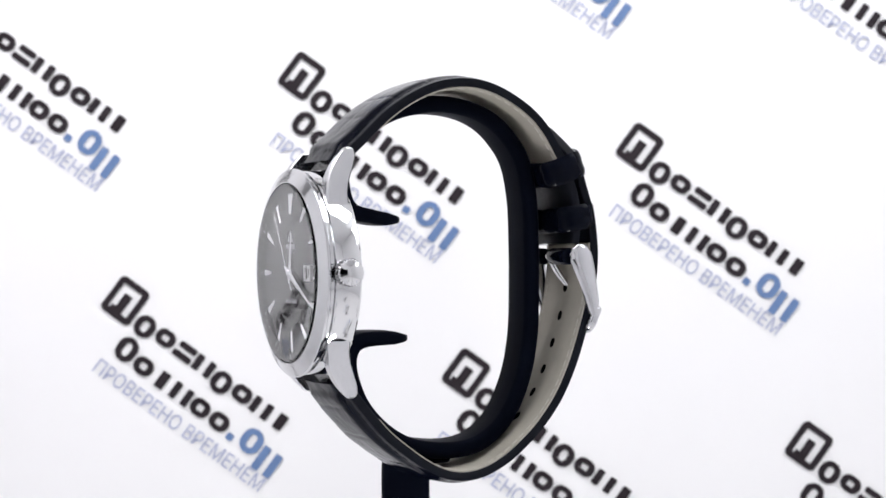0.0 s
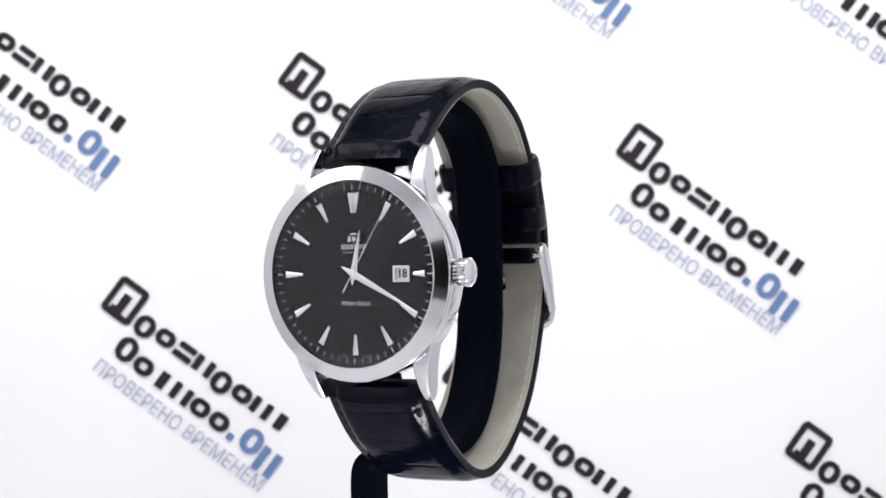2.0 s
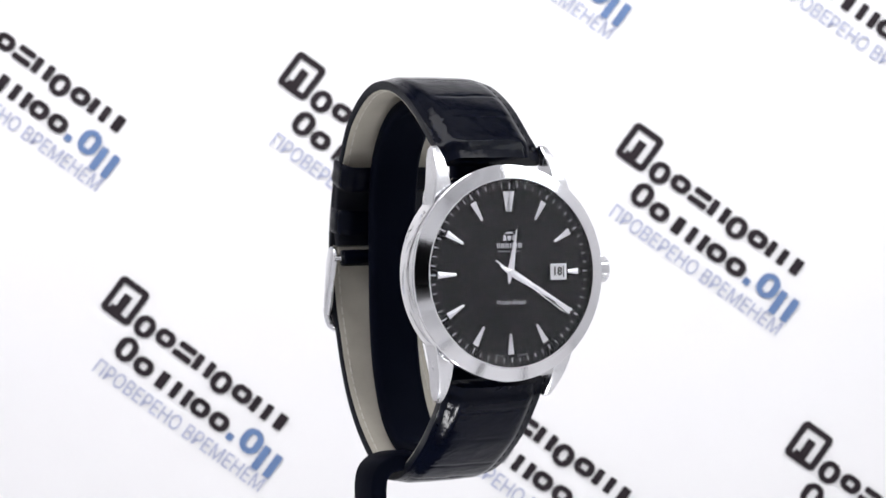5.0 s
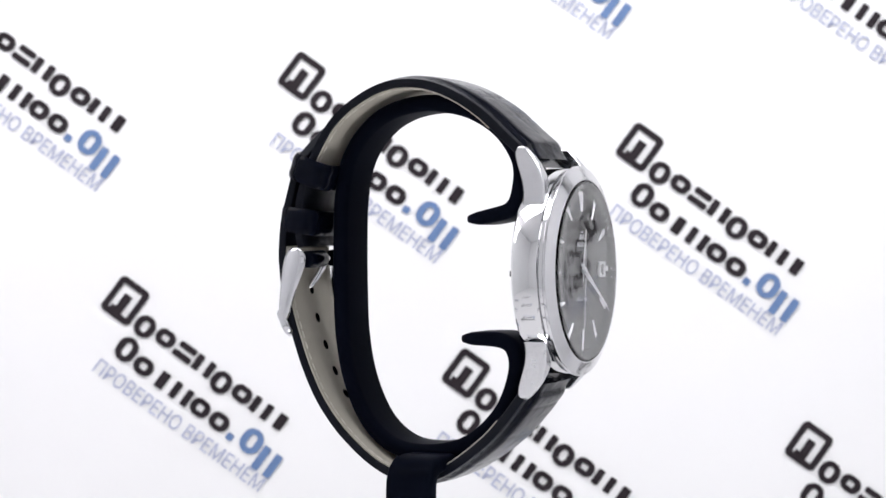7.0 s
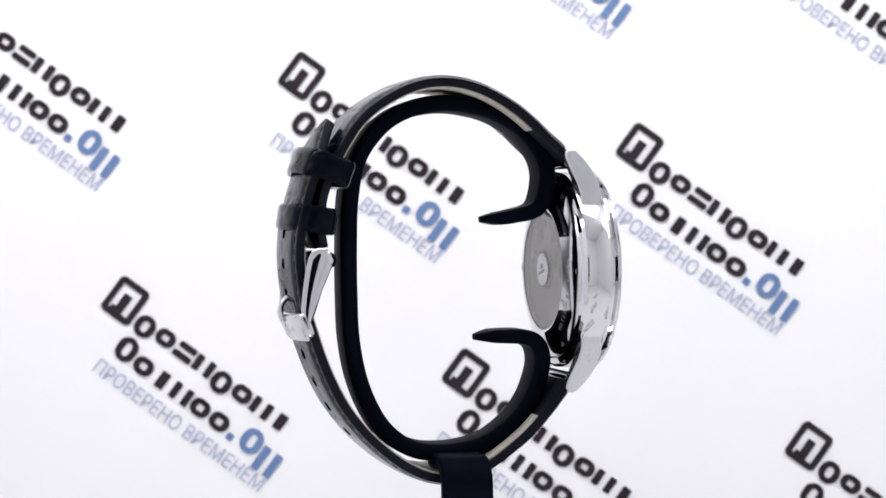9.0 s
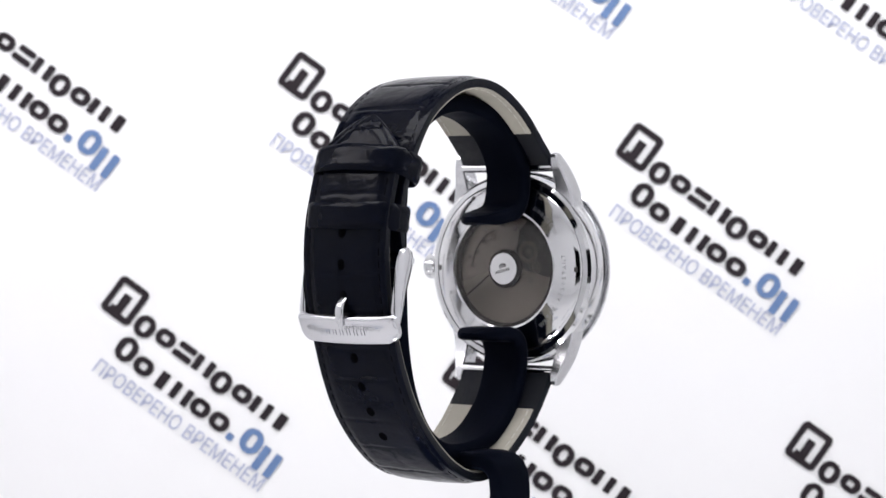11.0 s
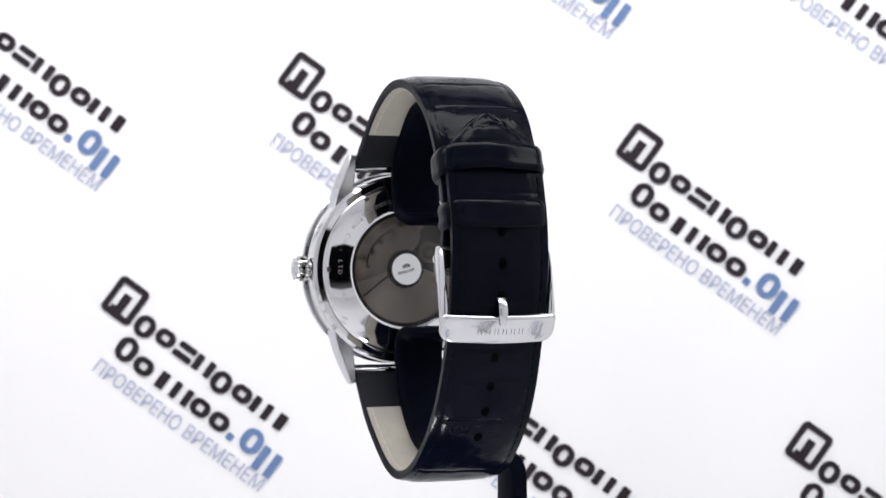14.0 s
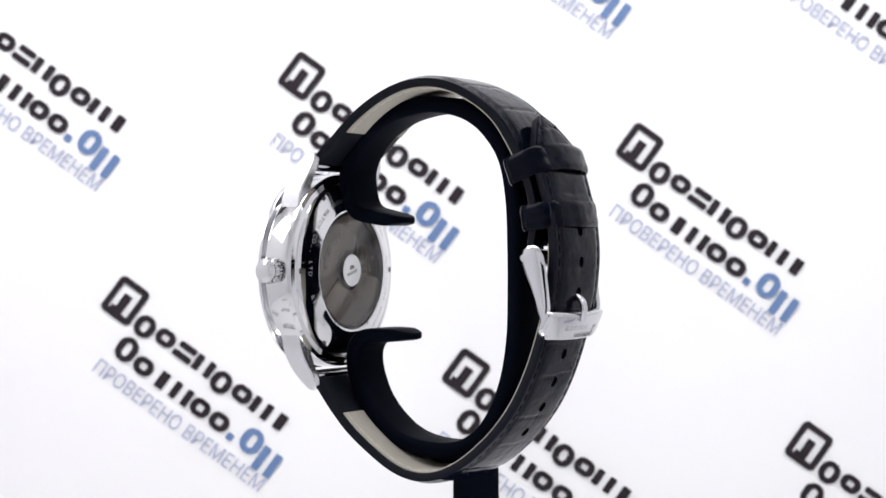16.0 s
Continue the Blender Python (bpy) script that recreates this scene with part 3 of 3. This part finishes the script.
    for a in list(range(6, 30, 4)) + list(range(300, 332, 4)):
        for q in (0, 1.6):
            aa = radians(a + q)
            rad, sd = Vector((math.sin(aa), math.cos(aa))), Vector((math.cos(aa), -math.sin(aa)))
            pts = [rad * 14.5 - sd * 0.07, rad * 14.5 + sd * 0.07, rad * 15.3 + sd * 0.07, rad * 15.3 - sd * 0.07]
            bm.faces.new([bm.verts.new((CX + q2.x, -21.78 - (q2.length - 14.3) * 0.325, q2.y)) for q2 in pts])
    part("engraved_bars", bm, ENGRAVED, back, smooth=False)


build_back()


# ---- strap ----
YS, SKEW = 0.0, 1.25


def leather_section(half, thick, pad, i, relief):
    """Closed ring over a padded strap: the outside first, then the flat inside."""
    out = []
    n = 26
    for k in range(n + 1):
        u = -1 + 2 * k / n
        x = half * u
        e = (1 - abs(u)) * half
        lift = pad * (1 - math.exp(-(max(0, e - 1.5) / 1.1) ** 2)) if e > 1.5 else 0
        edge = 0.2 * max(0, 1 - e / 0.7) ** 2
        groove = 0.16 * math.exp(-((e - 1.45) / 0.22) ** 2)
        out.append((x, 0.5 + lift - edge - groove - 0.3 * u * u + relief(i, u)))
    out.append((half, -thick + 0.25))
    out.append((half - 0.25, -thick))
    out.append((-half + 0.25, -thick))
    out.append((-half, -thick + 0.25))
    return out


def make_relief(seed, n, step):
    rnd = random.Random(seed)
    cuts, s = [], 3.0
    while s < n * step:
        cuts.append((s, rnd.uniform(-0.35, 0.35), rnd.uniform(0.1, 0.24), rnd.uniform(-0.5, 0.5), rnd.uniform(0.5, 1.4)))
        s += rnd.uniform(6.0, 9.5)

    def relief(i, u):
        s = i * step
        if abs(u) > 0.84:
            return 0.0
        d = 0.0
        for c, sl, dep, mid, wide in cuts:
            w = c + sl * math.sin(u * 2 + c) + 0.12 * math.sin(u * 9 + c * 2)
            d -= dep * math.exp(-((s - w) / 0.26) ** 2) * math.exp(-((u - mid) / wide) ** 4)
        d -= 0.11 * math.exp(-((u - 0.04 * math.sin(s * 0.3)) / 0.03) ** 2) * (0.6 + 0.4 * math.sin(s * 0.4 + seed))
        d += 0.06 * noise.noise(Vector((u * 3.2, s * 0.32, seed)))
        d += 0.035 * noise.noise(Vector((u * 9, s * 0.9, seed + 5)))
        return d
    return relief


def strap_piece(name, path, half_at, thick_at, pad_at, black_to, holes, seed, label, bare=0.8):
    line, total = curve_points(path, 0.4)
    n = len(line)
    step = total / (n - 1)
    relief = make_relief(seed, n, step)
    bm = bmesh.new()
    fr = frames(line)
    rings = []
    for i, (p, t, nn) in enumerate(fr):
        s = i * step
        half, thick, pad = half_at(s, total), thick_at(s, total), pad_at(s, total)
        near = min(s, total - s) if seed == 3 and s < total / 2 else (total - s if seed == 8 else 99)
        drop = 0.5 / (1 + math.exp((near - 2.6) / 0.25))
        ring = [bm.verts.new((SX + x, *(p + nn * (o - (drop if o > -0.7 else 0))))) for x, o in leather_section(half, thick, pad, i, relief)]
        rings.append(ring)
    m = len(rings[0])
    for a, b in zip(rings, rings[1:]):
        for k in range(m):
            bm.faces.new((a[k], b[k], b[(k + 1) % m], a[(k + 1) % m])).material_index = 1 if k > m - 6 else 0
    bm.faces.new(rings[0])
    bm.faces.new(rings[-1])
    strap = part(name, bm, [LEATHER, EDGE_LEATHER], watch, label, angle=50)
    # lining on the inside, set in from the edges
    lo = max(1, int(black_to / step))
    hi = n - 1 - int(bare / step)
    bm = bmesh.new()
    rows = []
    for i in range(lo, hi):
        p, t, nn = fr[i]
        s = i * step
        w, th = max(0.3, half_at(s, total) - 0.35), thick_at(s, total)
        rows.append([[bm.verts.new((SX + x, *(p + nn * (-th - d)))) for x in (-w, -w * 0.5, 0, w * 0.5, w)] for d in (-0.05, 0.25)])
    for a, b in zip(rows, rows[1:]):
        for k in range(4):
            bm.faces.new((a[1][k], a[1][k + 1], b[1][k + 1], b[1][k]))
        bm.faces.new((a[0][0], a[1][0], b[1][0], b[0][0]))
        bm.faces.new((a[0][4], b[0][4], b[1][4], a[1][4]))
    bm.faces.new((rows[0][0][0], rows[0][0][4], rows[0][1][4], rows[0][1][0]))
    part("lining", bm, LINING, strap, "beige leather lining")
    # stitches along both edges, outside and inside
    for side, mat, nm in ((0, THREAD_BLACK, "stitching"), (1, THREAD_PALE, "lining_stitching")):
        bm = bmesh.new()
        s = 3.0 if side == 0 else black_to + 1
        while s < total - (2.5 if side == 0 else bare + 1):
            i = int(s / step)
            p, t, nn = fr[i]
            h = half_at(s, total) - 1.45
            if h > 2:
                o = 0.38 - 0.3 * (h / (h + 1.45)) ** 2 if side == 0 else -thick_at(s, total) - 0.27
                for sx in (-1, 1):
                    c = p + nn * o
                    vs = []
                    for dx, dl, dn in ((-0.16, -0.8, 0), (0.16, -0.8, 0), (0.16, 0.8, 0), (-0.16, 0.8, 0), (0, -0.5, 0.16), (0, 0.5, 0.16)):
                        q = c + t * dl + nn * (dn if side == 0 else -dn)
                        vs.append(bm.verts.new((SX + sx * h + dx, q.x, q.y)))
                    for f in ((0, 1, 4), (1, 2, 5, 4), (2, 3, 5), (3, 0, 4, 5), (0, 3, 2, 1)):
                        bm.faces.new([vs[q] for q in f])
            s += 2.3
        part(nm, bm, mat, strap, smooth=False)
    # buckle holes are solid plugs; the shade inside them is their black colour
    for s in holes:
        i = int(s / step)
        p, t, nn = fr[i]
        bm = bmesh.new()
        th = thick_at(s, total)
        ring_t, ring_b = [], []
        for k in range(20):
            a = 2 * math.pi * k / 20
            for store, off in ((ring_t, pad_at(s, total) + 0.6), (ring_b, -th - 0.29)):
                q = p + t * (1.05 * math.cos(a)) + nn * off
                store.append(bm.verts.new((SX + 0.85 * math.sin(a), q.x, q.y)))
        for k in range(20):
            bm.faces.new((ring_t[k], ring_b[k], ring_b[(k + 1) % 20], ring_t[(k + 1) % 20]))
        bm.faces.new(ring_t)
        bm.faces.new(ring_b)
        part("buckle_hole", bm, HOLE_SHADE, strap, smooth=False)
    return strap


def ease(a, b, s, s0, s1):
    k = min(1, max(0, (s - s0) / (s1 - s0)))
    return a + (b - a) * k


SHORT = [(-25.2, 21.6), (-23.3, 24.3), (-20.6, 26.8), (-15.1, 31.9), (-9.2, 35.7), (-3.3, 38.0), (2.7, 38.6), (8.5, 37.5), (14.3, 34.6), (18.8, 31.0), (22.2, 26.3),
         (25.1, 20.7), (27.0, 15.2), (27.6, 9.6), (27.0, 5.0)]
LONG = [(-25.4, -21.4), (-23.4, -24.4), (-19.4, -29.5), (-14.8, -34.2), (-6.8, -39.9), (-0.6, -42.0), (5.2, -41.5), (10.6, -39.0), (15.3, -35.4), (19.4, -31.3), (23.2, -26.1),
        (26.4, -19.6), (28.9, -12.5), (30.6, -6.4), (31.5, 0.3), (31.6, 5.0), (31.0, 10.5), (29.5, 16.2), (27.4, 22.9), (24.8, 28.4), (23.2, 30.6)]


def build_strap():
    # both pieces run so that the left of the way is the outside
    strap_piece("upper_strap", SHORT, lambda s, t: ease(11.0, 10.3, s, 30, 75), lambda s, t: ease(1.8, 1.6, s, 12, 55), lambda s, t: ease(1.1, 0.25, s, 4, 40),
                11.5, (), 3, "black crocodile-grain leather strap with beige lining", bare=18.0)
    strap_piece("lower_strap", LONG[::-1], lambda s, t: (9.8 * min(1, (s + 0.7) / 9.0) ** 0.75 if s < 8.3 else ease(9.9, 11.0, s, t - 75, t - 12)),
                lambda s, t: ease(1.6, 1.8, s, t - 55, t - 12), lambda s, t: ease(0.25, 1.1, s, t - 40, t - 4) if s > 3 else 0.1,
                27.0, (24.6, 30.7, 36.8, 42.9, 49.0, 54.9, 60.8, 67.0), 8, "black crocodile-grain leather strap with a pointed end and holes", bare=11.0)


build_strap()


def loop_band(name, yc, zc, tilt, hx, hy, height, thick, seed, label):
    """A leather keeper: a rounded loop round both layers of strap, with turned-over, padded edges."""
    bm = bmesh.new()
    h = height / 2
    rings = []
    prof = []
    for k in range(11):
        a = -1 + 2 * k / 10
        bulge = 0.42 * (1 - abs(a) ** 3.5) + 0.10 * math.exp(-((abs(a) - 0.72) / 0.16) ** 2) - 0.08 * math.exp(-(a / 0.3) ** 2)
        prof.append((a * h, bulge - 0.25))
    prof += [(h * 0.96, -thick * 0.8), (h * 0.5, -thick), (-h * 0.5, -thick), (-h * 0.96, -thick * 0.8)]
    base = rounded(-hx, hx, -hy, hy, 3.0, 8)
    outline = []
    for i, p in enumerate(base):
        q = base[(i + 1) % len(base)]
        n = max(1, int(math.dist(p, q) / 0.8))
        outline += [(p[0] + (q[0] - p[0]) * m / n, p[1] + (q[1] - p[1]) * m / n) for m in range(n)]
    cnt = len(outline)
    for z, o in prof:
        ring = []
        for k in range(cnt):
            (xa, ya), (x, y), (xb, yb) = outline[k - 1], outline[k], outline[(k + 1) % cnt]
            tx, ty = xb - xa, yb - ya
            l = math.hypot(tx, ty)
            w = 0.10 * noise.noise(Vector((x * 0.5, z * 0.9, seed + y * 0.3))) if o > -0.5 else 0
            sag = 1.6 * (1 - (x / hx) ** 2) if y > 0 else 0
            ring.append(bm.verts.new((x + ty / l * (o + w), y + sag - tx / l * (o + w), z + 0.12 * math.sin(x * 0.35 + seed))))
        rings.append(ring)
    for a, b in zip(rings, rings[1:] + rings[:1]):
        for k in range(cnt):
            bm.faces.new((a[k], a[(k + 1) % cnt], b[(k + 1) % cnt], b[k]))
    bmesh.ops.rotate(bm, verts=bm.verts, matrix=Matrix.Rotation(radians(tilt), 3, "X"))
    return part(name, bm, LEATHER, watch, label, angle=60, off=(SX, yc, zc))


loop_band("keeper", 24.25, 20.6, 20, 10.9, 4.35, 5.4, 1.2, 1, "black leather strap keeper")
loop_band("keeper", 27.25, 10.5, 9, 10.6, 3.95, 5.2, 1.2, 5, "black leather strap keeper")


def build_buckle():
    buckle = tagged(new("buckle"), "polished steel pin buckle")
    buckle.parent = watch
    # side arms
    for sx in (-1, 1):
        bm = bmesh.new()
        rings = []
        for y, z, wy, wx in ((27.0, 5.0, 0.3, 0.3), (27.1, 4.6, 1.5, 0.5), (27.4, 3.7, 2.2, 0.6), (27.9, 2.3, 2.5, 0.65), (28.6, 0.2, 2.35, 0.7), (29.3, -2.2, 2.0, 0.75), (29.9, -4.8, 1.75, 0.8), (30.4, -7.2, 1.5, 0.85),
                             (30.6, -8.8, 1.1, 0.85), (30.6, -10.2, 0.7, 0.8), (30.6, -11.2, 0.5, 0.7)):
            ring = []
            for k in range(12):
                a = 2 * math.pi * k / 12
                ring.append(bm.verts.new((SX + sx * 11.05 + wx * math.cos(a), y - 0.7 + wy * math.sin(a) * 0.93, z + wy * math.sin(a) * 0.36)))
            rings.append(ring)
        for a, b in zip(rings, rings[1:]):
            for k in range(12):
                bm.faces.new((a[k], a[(k + 1) % 12], b[(k + 1) % 12], b[k]))
        bm.faces.new(rings[0])
        bm.faces.new(rings[-1])
        part("buckle_arm", bm, BUCKLE_STEEL, buckle, "tapered steel arm", angle=60)
    # wide front bar
    bm = bmesh.new()
    box(bm, -11.85, 11.85, -0.95, 0.95, -2.95, 2.95)
    es = [e for e in bm.edges if abs(e.verts[0].co.x - e.verts[1].co.x) < 1e-6 and abs(e.verts[0].co.z - e.verts[1].co.z) < 1e-6 and e.verts[0].co.z < 0]
    bmesh.ops.bevel(bm, geom=es, offset=2.6, segments=8, affect="EDGES", profile=0.5)
    es = [e for e in bm.edges if abs(e.verts[0].co.x - e.verts[1].co.x) < 1e-6 and abs(e.verts[0].co.z - e.verts[1].co.z) < 1e-6 and e.verts[0].co.z > 2.9]
    bmesh.ops.bevel(bm, geom=es, offset=1.1, segments=5, affect="EDGES", profile=0.5)
    bmesh.ops.bevel(bm, geom=[e for e in bm.edges if e.calc_face_angle(0) > radians(40)], offset=0.75, segments=5, affect="EDGES", profile=0.5)
    bmesh.ops.subdivide_edges(bm, edges=[e for e in bm.edges if abs(e.verts[0].co.x - e.verts[1].co.x) > 8], cuts=10, use_grid_fill=True)
    for v in bm.verts:
        v.co.y -= 1.1 * (v.co.x / 11.85) ** 2
    bmesh.ops.rotate(bm, verts=bm.verts, matrix=Matrix.Rotation(radians(-24), 3, "X"))
    part("buckle_bar", bm, BUCKLE_STEEL, buckle, "wide polished steel bar", angle=45, off=(SX, 30.7, -10.7))
    bm = bmesh.new()
    for k in range(6):
        x = 4.6 - k * 1.7
        for q in (0, 0.7):
            flat(bm, [(x - q, -0.6), (x - q - 0.16, -0.6), (x - q - 0.16, 0.6), (x - q, 0.6)], 0.965 - 1.1 * ((x - q) / 11.85) ** 2)
    bmesh.ops.rotate(bm, verts=bm.verts, matrix=Matrix.Rotation(radians(-24), 3, "X"))
    part("buckle_engraving", bm, BUCKLE_MARK, buckle, "faint engraved bars", smooth=False, off=(SX, 30.7, -10.9))
    # pin
    line, _ = curve_points([(25.6, 2.4), (27.4, -0.6), (29.6, -3.4), (31.4, -4.8), (32.7, -6.2), (32.9, -8.2), (32.4, -9.9)], 0.4)
    bm = sweep(line, lambda i, f: rounded(-0.95 * min(1, 0.55 + (1 - f) * 3), 0.95 * min(1, 0.55 + (1 - f) * 3), -0.5, 0.5, 0.45, 3), x0=SX)
    part("pin", bm, BUCKLE_STEEL, buckle, "steel buckle pin")
    bm = bmesh.new()
    bmesh.ops.create_cone(bm, cap_ends=True, segments=18, radius1=0.7, radius2=0.7, depth=23.0)
    bmesh.ops.rotate(bm, verts=bm.verts, matrix=Matrix.Rotation(radians(90), 3, "Y"))
    for x0, x1 in ((-9.6, -2.0), (2.0, 9.6)):
        loop = bmesh.new()
        bmesh.ops.create_cone(loop, cap_ends=True, segments=24, radius1=1.75, radius2=1.75, depth=x1 - x0)
        bmesh.ops.rotate(loop, verts=loop.verts, matrix=Matrix.Rotation(radians(90), 3, "Y"))
        bmesh.ops.bevel(loop, geom=[e for e in loop.edges if e.calc_face_angle(0) > radians(60)], offset=0.35, segments=2, affect="EDGES", profile=0.5)
        part("strap_loop", loop, LEATHER, buckle, "black leather loop round the hinge", off=(SX + (x0 + x1) / 2, 25.4, 2.6))
    part("hinge_bar", bm, BUCKLE_STEEL, buckle, off=(SX, 25.4, 2.6))


build_buckle()


# ---- what moves ----
# the turntable's angle, not quite even, and the stand's own turn against the watch
STAND_TURN = -3.5
TURN = ((0, -66.1), (0.5, -56.5), (1, -46.7), (1.5, -37.3), (2, -28.6), (2.5, -19.8), (3, -10.0), (3.5, -0.1), (4, 9.4),
        (4.5, 18.7), (5, 28.1), (5.5, 37.5), (6, 46.9), (6.5, 56.3), (7, 66.3), (7.5, 76.4), (8, 86.3), (8.5, 96.1),
        (9, 105.7), (9.5, 115.2), (10, 124.7), (10.5, 134.7), (11, 144.7), (11.5, 154.6), (12, 163.0), (12.5, 171.9), (13, 181.9),
        (13.5, 192.0), (14, 201.8), (14.5, 210.7), (15, 219.9), (15.5, 229.7), (16, 239.9))


def motions():
    walk(stand, [(t, pose(0, 0, 0, 0, 0, a + STAND_TURN)) for t, a in TURN])
    walk(watch, [(t, pose(0, 0, 0, 0, -0.6, a)) for t, a in TURN])
    for name, first, rate in (("hour_hand", 10.0, 0.04), ("minute_hand", 117.0, 0.5), ("second_hand", -32.0, 31.3)):
        ob, y = HANDS[name]
        walk(ob, [(k, pose(CX * MM, y * MM, 0.1 * MM, 0, first + rate * k, 0)) for k in range(17)])


motions()
